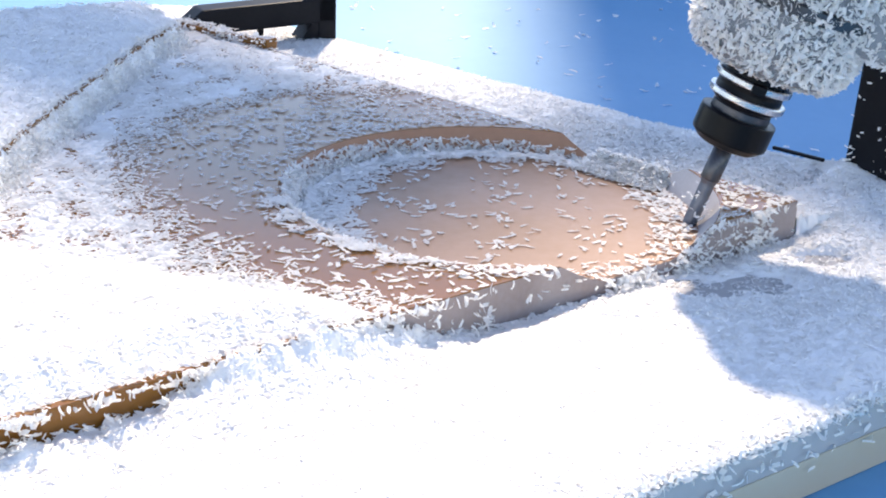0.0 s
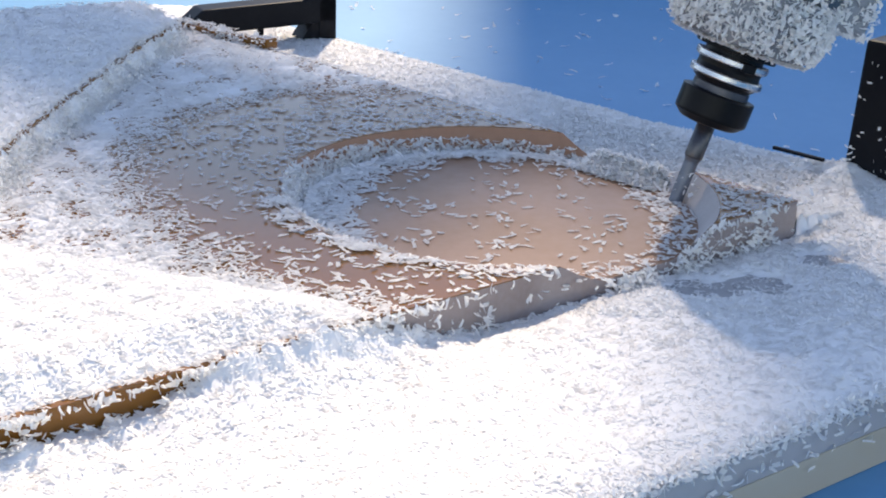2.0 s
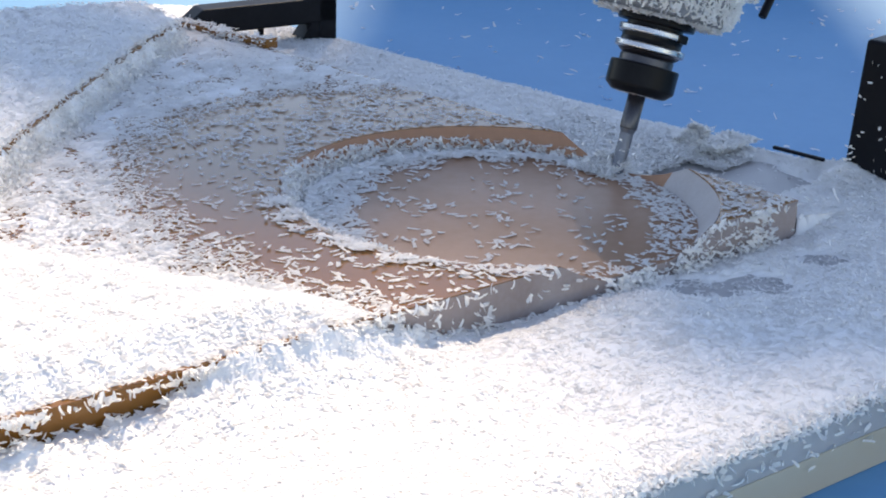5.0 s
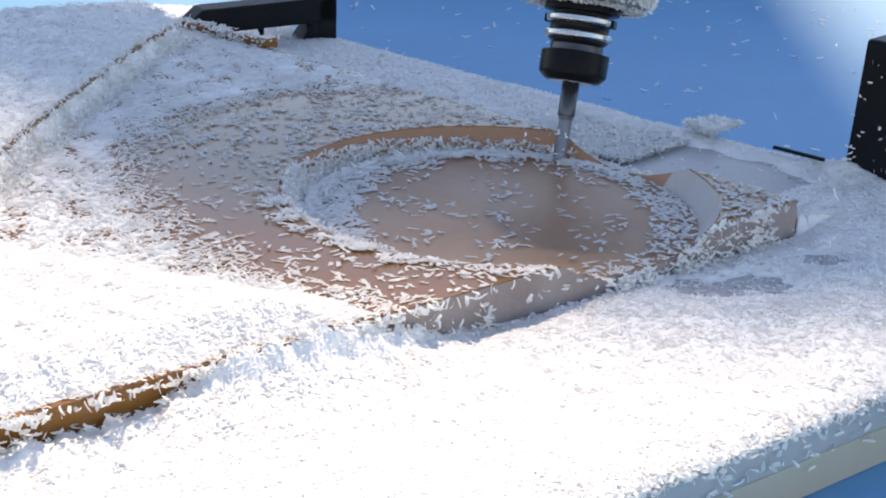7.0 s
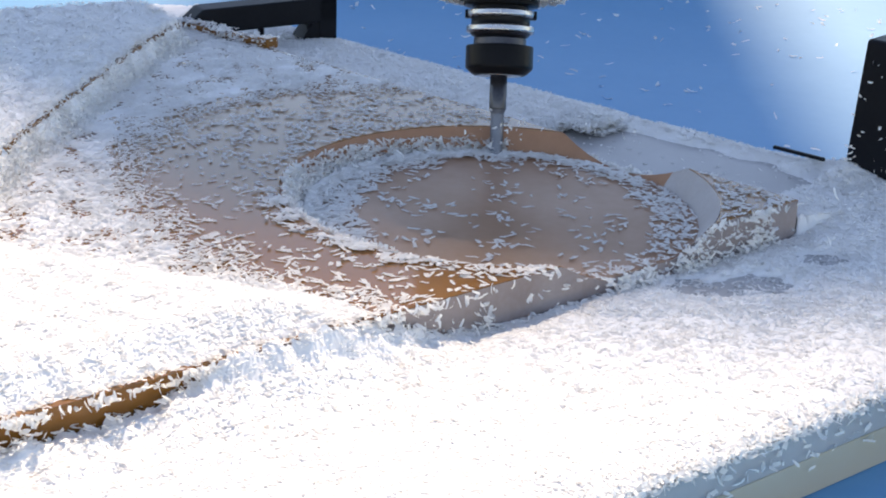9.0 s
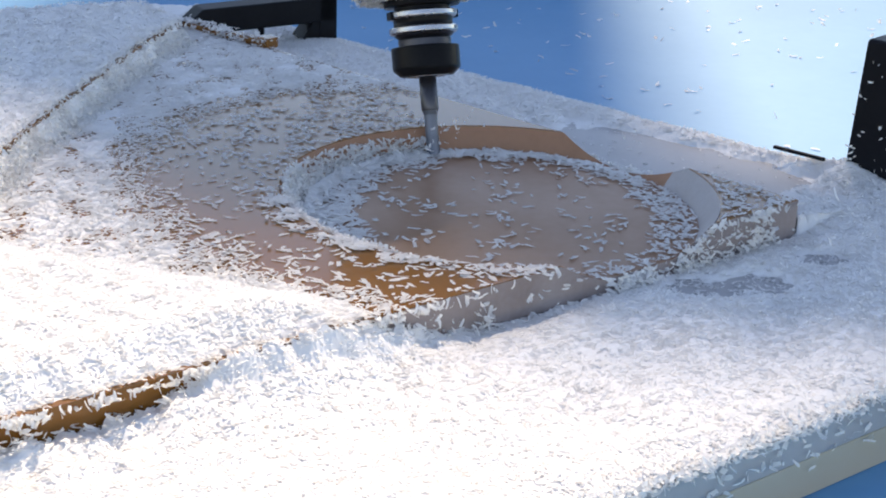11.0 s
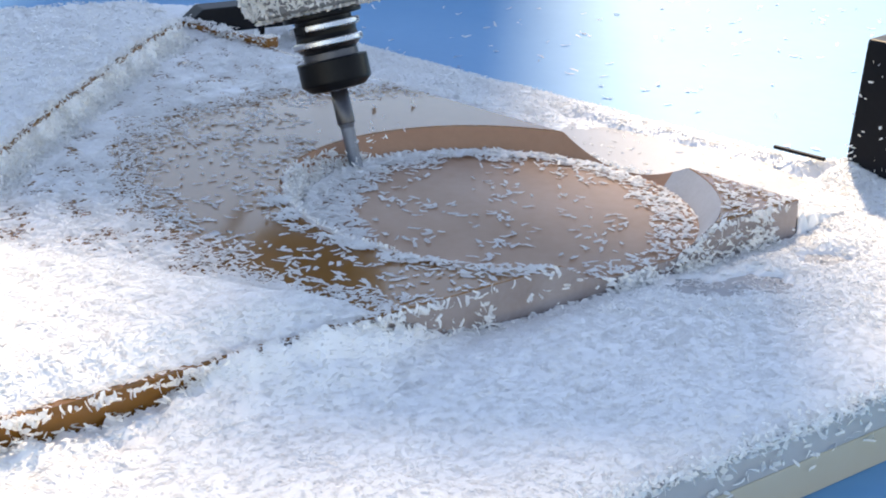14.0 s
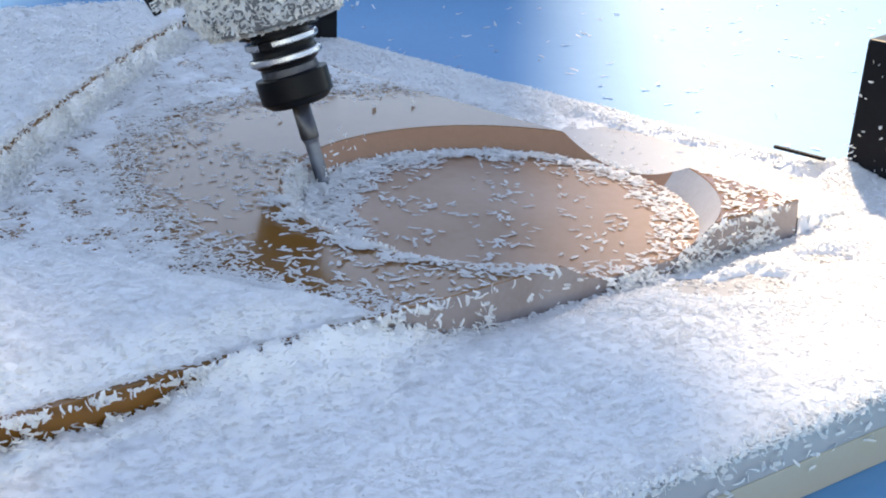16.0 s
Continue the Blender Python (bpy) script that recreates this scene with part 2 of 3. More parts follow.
def plastic_sheet():
    angles = sorted([2 * math.pi * i / 360 for i in range(360)] + [math.atan2(y, x) % (2 * math.pi) for x, y in SHEET])
    cone = lambda r: min(TOP, max(0.0, (r - FOOT) / (RIM - FOOT) * TOP))
    V, F = [(0, 0, 0.0)], []
    rings = 9
    for th in angles:
        b = ray_to(SHEET, th)
        foot, rim = min(FOOT, b), min(RIM, b)
        edge = max(rim, b)
        radii = [foot * 0.5, foot - 0.0005, foot, (foot + rim) / 2, rim, min(rim + 0.001, edge), edge - 0.0006 * (edge > rim), edge, edge]
        zs = [0, 0, 0.0004 if b > foot else 0, cone((foot + rim) / 2), cone(rim) - 0.0006 * (b > rim), cone(rim), cone(edge), cone(edge) - 0.0006, BASE]
        for r, z in zip(radii, zs):
            V.append((r * math.cos(th), r * math.sin(th), z))
    n = len(angles)
    for i in range(n):
        a, b = 1 + i * rings, 1 + ((i + 1) % n) * rings
        F.append((0, a, b))
        for k in range(rings - 1):
            F.append((a + k, a + k + 1, b + k + 1, b + k))
    ob = link_mesh("plastic_sheet", V, F, M_BROWN)
    for m in (M_MILLED, M_FLOOR, M_PALE_WALL, M_FACE):
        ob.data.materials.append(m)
    for f in ob.data.polygons:
        r, th = math.hypot(f.center.x, f.center.y), math.degrees(math.atan2(f.center.y, f.center.x))
        if r < FOOT - 0.0003 and abs(f.normal.z) > 0.9:
            f.material_index = 2
        elif abs(f.normal.z) < 0.2:
            near_face = 0.667 * f.normal.x - 0.745 * f.normal.y
            # near face turns paler and greyer beyond x = -0.16
            f.material_index = 4 if abs(near_face) > 0.9 and f.center.x > -0.16 else 0
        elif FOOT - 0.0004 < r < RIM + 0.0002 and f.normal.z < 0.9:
            # paler, greyer tone from -26 to 30 degrees round the pocket wall
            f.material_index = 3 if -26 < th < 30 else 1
    return tagged(ob, "glossy amber plastic sheet with a round pocket being milled", "plastic sheet")


sheet = plastic_sheet()
raised = part("raised_panel", prism(RAISED, TOP, RAISED_TOP, 0.003), M_BROWN, None)
tagged(raised, "raised amber plastic panel buried in white shavings", "plastic panel")
rail = tagged(new("end_rail"), "short amber plastic rail lying on the sheet's edge", "rail")
lip_turn = Matrix.Rotation(radians(-35), 4, "Z")
part("rail_body", box((0.135, 0.013, 0.008), (-0.322, 0.498, TOP + 0.004), 0.0015, lip_turn), M_BROWN, rail)
part("rail_end", box((0.018, 0.017, 0.012), (-0.268, 0.457, TOP + 0.006), 0.0015, lip_turn), M_BROWN, rail)

# ---- clamp and stop ----
clamp = tagged(new("hold_down_clamp"), "black hold-down clamp gripping the raised panel's corner", "clamp")
clamp.matrix_basis = pose(-0.236, 0.632, BASE, 0, 0, 180 + 30)
part("post", box((0.024, 0.034, 0.13), (-0.009, 0, 0.065), 0.002), M_BLACK_PLASTIC, clamp)
bm = bmesh.new()
side = [(0.0, 0.0), (0.028, 0.0), (0.026, 0.008), (0.008, 0.034), (0.0, 0.034)]
va, vb = [[bm.verts.new((x, y, z)) for x, z in side] for y in (-0.016, 0.016)]
bm.faces.new(va)
bm.faces.new(vb[::-1])
for k in range(5):
    bm.faces.new((va[k], vb[k], vb[(k + 1) % 5], va[(k + 1) % 5]))
part("gusset", bm, M_BLACK_PLASTIC, clamp)
bm = bmesh.new()
side = [(-0.02, 0.030), (0.150, 0.024), (0.164, 0.029), (0.168, 0.038), (0.150, 0.054), (-0.02, 0.060)]
va, vb = [[bm.verts.new((x, y, z)) for x, z in side] for y in (-0.017, 0.017)]
bm.faces.new(va)
bm.faces.new(vb[::-1])
for k in range(6):
    bm.faces.new((va[k], vb[k], vb[(k + 1) % 6], va[(k + 1) % 6]))
bmesh.ops.bevel(bm, geom=bm.edges[:], offset=0.002, segments=2, affect="EDGES", profile=0.5)
part("arm", bm, M_BLACK_PLASTIC, clamp)
part("pin", lathe([(0.004, 0.0), (0.004, 0.04)], 16), M_BLACK, clamp).matrix_basis = pose(0.072, 0, 0.002)
stop = tagged(new("stop_block"), "black tapered stop block flecked with shavings", "stop block")
stop.matrix_basis = pose(0.356, 0.170, BASE, 0, 0, -40)
bm = box((0.056, 0.05, 0.135), (0, 0, 0.0675), 0.0)
for v in bm.verts:
    if v.co.z > 0.1:
        v.co.x = v.co.x * 0.90 + 0.002
        v.co.y *= 0.85
bmesh.ops.bevel(bm, geom=bm.edges[:], offset=0.003, segments=2, affect="EDGES", profile=0.5)
part("block", bm, M_BLACK_PLASTIC, stop)
strap = part("seal_strip", box((0.055, 0.004, 0.0035), (0.282, 0.196, 0.0045), 0.001, Matrix.Rotation(radians(-40), 4, "Z")), M_BLACK_PLASTIC, None)
tagged(strap, "thin black seal strip on the shavings", "strip")


# ---- shavings ----
def edge_dist(p, q, x, y):
    """Signed distance from the line p to q, positive on its left."""
    dx, dy = q[0] - p[0], q[1] - p[1]
    n = math.hypot(dx, dy)
    return (dx * (y - p[1]) - dy * (x - p[0])) / n


def in_front(x, y):
    return edge_dist((-0.85, -0.978), CORNER, x, y)      # positive over the sheet, negative on the near board


def behind(x, y):
    return -edge_dist(CORNER, (-0.46, 0.628), x, y)      # positive beyond the sheet's back edge


def cleared(x, y):
    """One on the strip of board behind the sheet that the air jet clears, nought elsewhere."""
    along = -0.75 * (x - CORNER[0]) + 0.66 * (y - CORNER[1]) + 0.016 * waves(x, y, 0.07, 24)
    b = behind(x, y) + 0.012 * waves(x, y, 0.06, 25)
    return smoothstep(0.035, 0.085, along) * smoothstep(0.40, 0.30, along) * smoothstep(0.178, 0.145, b + 0.14 * np.maximum(along - 0.20, 0)) * (b > -0.03)


def board_height(x, y):
    """Loose bed on the board: banked against the sheet, thinner towards the board's rim."""
    d = np.maximum(-in_front(x, y), behind(x, y))
    h = 0.0075 + 0.0022 * waves(x, y, 0.16, 3) + 0.001 * waves(x, y, 0.05, 4)
    near = in_front(x, y) < 0
    bury = smoothstep(-0.215, -0.14, x) * smoothstep(0.01, -0.09, x)
    open_face = smoothstep(-0.12, 0.01, x)
    bank = np.where(near, (0.007 + 0.004 * waves(x, y, 0.035, 6) + 0.025 * bury) * (1 - 0.8 * open_face) * np.exp(-np.abs(d) / 0.035), 0.010 * np.exp(-np.abs(d) / 0.045))
    rim = np.minimum(edge_dist((-1.0, -1.365), (0.455, -0.1203), x, y), -edge_dist((0.455, 0.085), (-0.40, 0.81), x, y) * -1)
    h = h + bank + 0.0025 * near * smoothstep(-0.36, -0.30, x) * smoothstep(-0.12, -0.2, x) * np.exp(-np.abs(d) / 0.03)
    h = h * (1 - 0.8 * near * smoothstep(-0.08, 0.03, x) * smoothstep(0.04, 0.005, np.abs(d)))
    for cx, cy, r in ((0.162, -0.128, 0.022), (0.200, -0.108, 0.024), (0.262, -0.052, 0.020)):
        h = h - 0.024 * np.exp(-(((x - cx) / r) ** 2 + ((y - cy) / (r * 0.8)) ** 2)) * (1 + 0.5 * waves(x, y, 0.03, 9))
    h = h + 0.013 * np.exp(-(((x - 0.318) / 0.035) ** 2 + ((y - 0.172) / 0.03) ** 2))
    h = h * (0.35 + 0.65 * smoothstep(-0.002, 0.03, rim))
    return BASE + h - (h + 0.0025) * cleared(x, y)


def on_board(x, y):
    near_gap = (np.hypot(x, y) < RIM + 0.004) & (behind(x, y) > -0.007)
    return (inside(BOARD, x, y) | inside(BOARD, x - 0.003, y + 0.003)) & (~inside(SHEET, x, y) | near_gap) & (x > -0.5)


def drift_height(x, y):
    """The drift along the near edge of the sheet."""
    line = np.interp(x, [-0.55, -0.36, -0.27, -0.17, -0.105, -0.06, 0.0], [-0.14, -0.175, -0.198, -0.232, -0.243, -0.275, -0.40])
    d = line + 0.008 * waves(x, y, 0.07, 21) - y
    e = in_front(x, y)
    return TOP + 0.016 * smoothstep(-0.002, 0.07, d) * (0.10 + 0.90 * smoothstep(-0.002, 0.045, e)) + 0.0015 * waves(x, y, 0.05, 22) - 0.0008


def on_drift(x, y):
    return inside(SHEET, x, y) & (np.hypot(x, y) > RIM + 0.012) & (y < np.interp(x, [-0.6, -0.36, -0.17, -0.06], [-0.11, -0.15, -0.215, -0.255])) & (x > -0.6) & (drift_height(x, y) > TOP - 0.0016)


def raised_height(x, y):
    return RAISED_TOP + 0.005 + 0.002 * waves(x, y, 0.09, 31) + 0.001 * waves(x, y, 0.03, 32)


def on_raised(x, y):
    return inside(RAISED, x, y) & (x > -0.72)


def clear_edge(x, y):
    """Above zero outside the swept patch round the pocket."""
    th = np.arctan2(y - 0.03, x + 0.02)
    r = np.hypot(x + 0.02, y - 0.03)
    lim = 0.285 + 0.014 * np.sin(3 * th) + 0.010 * waves(x, y, 0.09, 41) + 0.004 * waves(x, y, 0.03, 42)
    return r - lim


def on_sheet(x, y):
    return inside(SHEET, x, y) & ~inside(RAISED, x, y) & (np.hypot(x, y) > RIM + 0.002) & (x > -0.56)


board_bed = heap("shavings_bed", (-0.5, 0.46, -0.75, 0.85), 0.004, on_board, board_height, BASE - 0.02, "deep bed of white plastic shavings on the board", lambda x, y: np.where(np.maximum(-in_front(x, y), behind(x, y)) > 0.02, BASE - 0.003, 9.0))
near_drift = heap("shavings_drift", (-0.6, 0.05, -0.75, -0.1), 0.004, on_drift, drift_height, TOP - 0.01, "white drift of plastic shavings on the sheet's near edge", lambda x, y: 0 * x + TOP - 0.002)
high_bed = heap("shavings_cover", (-0.72, -0.34, -0.42, 0.6), 0.004, on_raised, raised_height, RAISED_TOP, "white plastic shavings covering the raised panel", lambda x, y: 0 * x + RAISED_TOP - 0.002)

x, y = scatter(230000, (-0.42, 0.46, -0.62, 0.80), lambda x, y: on_board(x, y), lambda x, y: np.where(board_height(x, y) > BASE + 0.002, 0.85, 0.22) * (1 - 0.95 * cleared(x, y)))
z = np.maximum(board_height(x, y), BASE) + np.where(y < -0.2, 0.0002, 0.0006)
tagged(flakes("loose_shavings", x, y, z, np.where(y < -0.2, 0.08, 0.22), np.where(y < -0.25, 0.0048, 0.0062), bend=np.where(y < -0.2, 0.35, 0.8)), "loose white plastic shavings on the bed", "plastic shavings", kind="stuff")
x, y = scatter(80000, (-0.6, 0.05, -0.75, -0.1), lambda x, y: on_drift(x, y) & (drift_height(x, y) > TOP + 0.0004), lambda x, y: 0.0 * x + 0.95)
tagged(flakes("loose_shavings", x, y, drift_height(x, y) + 0.0003, 0.08, 0.0050, bend=0.35), "loose white plastic shavings on the drift", "plastic shavings", kind="stuff")
x, y = scatter(40000, (-0.72, -0.34, -0.42, 0.6), on_raised, lambda x, y: 0.0 * x + 0.95)
tagged(flakes("loose_shavings", x, y, raised_height(x, y) + 0.0006, 0.15, 0.0066), "loose white plastic shavings on the raised panel", "plastic shavings", kind="stuff")

# a thick single layer outside the swept patch, thin towards the bare places
x, y = scatter(120000, (-0.56, 0.26, -0.5, 0.66), on_sheet,
               lambda x, y: np.where(y > -0.30, smoothstep(-0.035, 0.022, clear_edge(x, y)) ** 1.6 * (0.74 + 0.42 * waves(x, y, 0.10, 51) + 0.25 * smoothstep(0.03, 0.10, clear_edge(x, y)) * 0), 0))


def layer_height(x, y):
    return TOP + 0.0012 * smoothstep(0.012, 0.05, clear_edge(x, y)) + 0.0009 * waves(x, y, 0.07, 52) + 0.0006 * waves(x, y, 0.022, 53) - 0.0007


tagged(flakes("scattered_shavings", x, y, np.maximum(TOP, layer_height(x, y)) + 0.0008 + RNG.uniform(0, 0.0014, len(x)), 0.10, 0.0072, bend=0.4), "dense layer of shavings on the amber sheet", "plastic shavings", kind="stuff")
layer = heap("shavings_layer", (-0.56, 0.26, -0.30, 0.66), 0.004, lambda x, y: on_sheet(x, y) & (clear_edge(x, y) > 0.012), layer_height, TOP - 0.01, "thin packed layer of shavings on the sheet", lambda x, y: 0 * x + TOP - 0.001)
# shavings that slid down against the raised panel's face
def on_step(x, y):
    ex = np.interp(y, [-0.42, 0.04, 0.172, 0.365, 0.462], [-0.409, -0.401, -0.394, -0.382, -0.366])
    return (x > ex - 0.003) & (x < ex + 0.022)


def step_height(x, y):
    ex = np.interp(y, [-0.42, 0.04, 0.172, 0.365, 0.462], [-0.409, -0.401, -0.394, -0.382, -0.366])
    fall = np.clip((x - ex) / (0.010 + 0.004 * waves(x, y, 0.05, 58)), 0, 1)
    return TOP - 0.001 + (1 - fall) ** 1.5 * (RAISED_TOP - TOP + 0.003) * (0.88 + 0.10 * waves(x, y, 0.03, 59))


heap("shavings_slope", (-0.42, -0.33, -0.42, 0.462), 0.003, on_step, step_height, TOP - 0.01, "shavings banked against the raised panel's edge")
x, y = scatter(60000, (-0.42, -0.33, -0.42, 0.462), on_step, lambda x, y: np.clip(0.55 + 0.35 * waves(x, y, 0.05, 57), 0.15, 1))
ex = np.interp(y, [-0.42, 0.04, 0.172, 0.365, 0.462], [-0.409, -0.401, -0.394, -0.382, -0.366])
f = np.clip((x - ex) / 0.018, 0, 1)
z = TOP + 0.001 + (1 - f) ** 1.8 * (RAISED_TOP - TOP + 0.003) * RNG.uniform(0.5, 1.0, len(x))
tagged(flakes("slid_shavings", x, y, z, 0.55, 0.0062), "shavings heaped against the raised panel's edge", "plastic shavings", kind="stuff")

u, w = RNG.uniform(-0.075, 0.078, 700), RNG.uniform(-0.014, 0.012, 700)
ca, sa = math.cos(radians(-35)), math.sin(radians(-35))
k = RNG.random(700) < np.clip(0.5 + 0.6 * waves(u, w, 0.05, 55), 0, 1)
u, w = u[k], w[k]
z = np.where(w < -0.007, TOP + 0.002 + 0.009 * RNG.random(len(u)), TOP + 0.0095)
tagged(flakes("rail_shavings", -0.322 + u * ca - w * sa, 0.498 + u * sa + w * ca, z, 0.4, 0.0085), "shavings lying on the amber rail", "plastic shavings", kind="stuff")

# thin scatter in the swept patch, denser towards the near side
far_band = lambda x, y: (np.degrees(np.arctan2(y, x)) > 40) & (np.degrees(np.arctan2(y, x)) < 172)
x, y = scatter(9000, (-0.34, 0.25, -0.30, 0.34), lambda x, y: on_sheet(x, y) & (clear_edge(x, y) < 0.01) & ~far_band(x, y),
               lambda x, y: np.clip(0.26 + 0.30 * waves(x, y, 0.07, 61) + 0.25 * smoothstep(-0.12, -0.24, y), 0.02, 1))
tagged(flakes("scattered_shavings", x, y, 0.0 * x + TOP + 0.0007, 0.04, 0.0100, bend=0.25), "sparse shavings on the glossy swept sheet", "plastic shavings", kind="stuff")


# the wreath of shavings on the pocket floor
def floor_chance(x, y):
    r, th = np.hypot(x, y), np.degrees(np.arctan2(y, x)) % 360
    inner = np.interp(th, [0, 30, 60, 90, 120, 150, 180, 210, 240, 300, 360], [0.126, 0.134, 0.142, 0.142, 0.138, 0.124, 0.118, 0.13, 0.15, 0.152, 0.126])
    thick = smoothstep(-0.012, 0.012, r - inner - 0.006 * waves(x, y, 0.05, 71))
    return np.clip(thick * np.interp(th, [0, 40, 70, 110, 150, 200, 240, 300, 360], [0.35, 0.55, 0.75, 0.9, 1.0, 1.0, 0.7, 0.4, 0.35]) + np.clip(0.02 + 0.06 * waves(x, y, 0.05, 73), 0.004, 1) * (r < inner), 0, 1)


def in_pocket(x, y):
    return (np.hypot(x, y) < FOOT - 0.002) & inside(SHEET, x, y)


x, y = scatter(16000, (-0.17, 0.17, -0.17, 0.17), in_pocket, floor_chance)
r = np.hypot(x, y)
lift = smoothstep(0.12, 0.165, r) * np.where(x < 0.06, 1.0, 0.5)
tagged(flakes("pocket_shavings", x, y, 0.001 + RNG.uniform(0, 1, len(x)) * 0.004 * lift, 0.06 + 0.12 * lift, 0.0095, bend=0.4), "wreath of shavings on the pocket floor", "plastic shavings", kind="stuff")
wreath = heap("pocket_wreath", (-0.17, 0.17, -0.17, 0.17), 0.003, in_pocket,
              lambda x, y: -0.004 + 0.0075 * smoothstep(0.118, 0.166, np.hypot(x, y)) * np.clip(floor_chance(x, y) * 1.2, 0, 1), 0.0, "low bank of shavings along the pocket wall")

def open_side(x, y):
    """One where the pocket has broken through the sheet's back edge, falling off to each end."""
    th = np.degrees(np.arctan2(y, x))
    return smoothstep(24, 33, th) * smoothstep(65, 55, th)


# the low bank left on the board along the pocket's open side
n = 3200
u, b = RNG.uniform(0.10, 0.30, n), np.abs(RNG.normal(0, 0.014, n)) + 0.0015
x, y = CORNER[0] - 0.75 * u + 0.66 * b, CORNER[1] + 0.66 * u + 0.75 * b
rise = smoothstep(0.10, 0.15, u) * smoothstep(0.30, 0.24, u) * np.exp(-b / 0.02) * (1 + 0.4 * waves(x, y, 0.03, 78))
tagged(flakes("banked_shavings", x, y, BASE + 0.001 + 0.017 * rise * RNG.uniform(0.3, 1, n), 0.3, 0.0058), "soft bank of shavings behind the pocket's open side", "plastic shavings", kind="stuff")
# shavings that still cling to the wall where the cutter has not been
n = 1500
th = np.radians(RNG.uniform(168, 246, n))
f = RNG.random(n) ** 1.3
r = FOOT + f * (RIM - FOOT) - 0.002
tagged(flakes("wall_shavings", r * np.cos(th), r * np.sin(th), f * TOP + 0.0015, 0.6, 0.0085), "shavings clinging to the uncut pocket wall", "plastic shavings", kind="stuff")

# on the bed beyond the board
x, y = scatter(2600, (-0.4, 0.9, 0.25, 1.5), lambda x, y: ~inside(BOARD, x, y) & (behind(x, y) > 0.16),
               lambda x, y: np.clip(0.10 + 0.25 * waves(x, y, 0.12, 81) + 0.5 * np.exp(-(behind(x, y) - 0.16) / 0.03), 0, 1))
tagged(flakes("bed_shavings", x, y, 0.0 * x + BED + 0.0015, 0.3, 0.013), "scattered shavings on the blue bed", "plastic shavings", kind="stuff")
# flecks stuck to the stop block and hanging on the board's face
x, z = RNG.uniform(-0.027, 0.027, 42), 0.115 * RNG.random(42) ** 1.4 + 0.003
tagged(flakes("stuck_fleck", x, -0.0262 + 0.024 * z, z, 0.2, 0.0065, parent=stop, stand=1.57), "white flecks stuck to the block", kind="stuff")
u = RNG.uniform(0.45, 1.0, 420)
z = BASE - 0.034 * RNG.random(420) ** 1.8 + 0.002
x, y = -1.0 + 1.455 * u + 0.0015, -1.365 + 1.2447 * u - 0.0018
tagged(flakes("hanging_shavings", x, y, z, 0.5, 0.009, stand=1.4), "shavings hanging over the board's edge", "plastic shavings", kind="stuff")
n = 2600
u = RNG.uniform(0.45, 1.0, n)
o = RNG.uniform(-0.010, 0.005, n)
tagged(flakes("fringe_shavings", -1.0 + 1.455 * u + 0.65 * o, -1.365 + 1.2447 * u - 0.76 * o, BASE + RNG.uniform(-0.004, 0.006, n) - 0.3 * np.maximum(o, 0), 0.6, 0.0062), "ragged fringe of shavings along the board's edge", "plastic shavings", kind="stuff")
# shavings leaning on the sheet's near face and hanging over its edge
def face_scatter(name, count, z_of, out, tilt, size, stand, keep, label):
    u = RNG.random(count)
    x, y = -0.36 + 0.607 * u, -0.5436 + 0.5476 * u
    k = RNG.random(count) < keep(x)
    x, y = x[k], y[k]
    o = out * RNG.random(len(x)) + 0.001
    top = TOP * np.clip((np.hypot(x, y) - FOOT) / (RIM - FOOT), 0, 1)
    z = z_of(len(x), top)
    tagged(flakes(name, x + 0.67 * o, y - 0.74 * o, z, tilt, size, stand=stand), label, "plastic shavings", kind="stuff")


ragged = lambda x: np.clip(0.35 + 0.75 * waves(x, 0 * x, 0.06, 91) + 0.12 * smoothstep(0.05, 0.12, x) + 0.3 * smoothstep(-0.2, -0.26, x), 0.03, 1)
face_scatter("leaning_shavings", 3000, lambda n, top: BASE + 0.003 + RNG.random(n) ** 2.0 * (top - BASE - 0.003) * 0.75, 0.009, 0.55, 0.0068, 1.25, ragged, "shavings leaning on the sheet's near face")
face_scatter("hanging_shavings", 1100, lambda n, top: top - 0.006 * RNG.random(n) + 0.001, 0.003, 0.6, 0.008, 1.0, ragged, "shavings hanging over the sheet's near edge")


# clumps stuck to the bare stretch of the sheet's near face
n = 1500
u = RNG.uniform(0.0, 0.26, n)
k = RNG.random(n) < np.clip(0.30 + 0.75 * waves(u, 0 * u, 0.030, 92), 0.02, 1)
u = u[k]
e = np.where(RNG.random(len(u)) < 0.55, RNG.random(len(u)) ** 2, 1 - RNG.random(len(u)) ** 2)
x, y = -0.44 + 0.745 * u, -0.6154 + 0.667 * u
tagged(flakes("stuck_shavings", x + 0.0020, y - 0.0022, BASE + 0.010 + (TOP - BASE - 0.008) * e, 0.5, 0.0082, stand=1.3), "clumps of shavings stuck to the sheet's near face", "plastic shavings", kind="stuff")

# shavings caught along the near lip of the pocket
n = 1500
th = np.radians(np.concatenate([RNG.uniform(192, 250, 1000), RNG.uniform(250, 300, 500)]))
r = RIM + 0.001 + np.abs(RNG.normal(0, 0.010, n))
x, y = r * np.cos(th), r * np.sin(th)
k = inside(SHEET, x, y) & (RNG.random(n) < np.clip(0.28 + 0.6 * waves(x, y, 0.04, 95), 0.04, 1))
tagged(flakes("lip_shavings", x[k], y[k], 0 * x[k] + TOP + 0.0014 + 0.001 * RNG.random(k.sum()), 0.10, 0.0095, bend=0.45), "shavings gathered along the pocket's lip", "plastic shavings", kind="stuff")
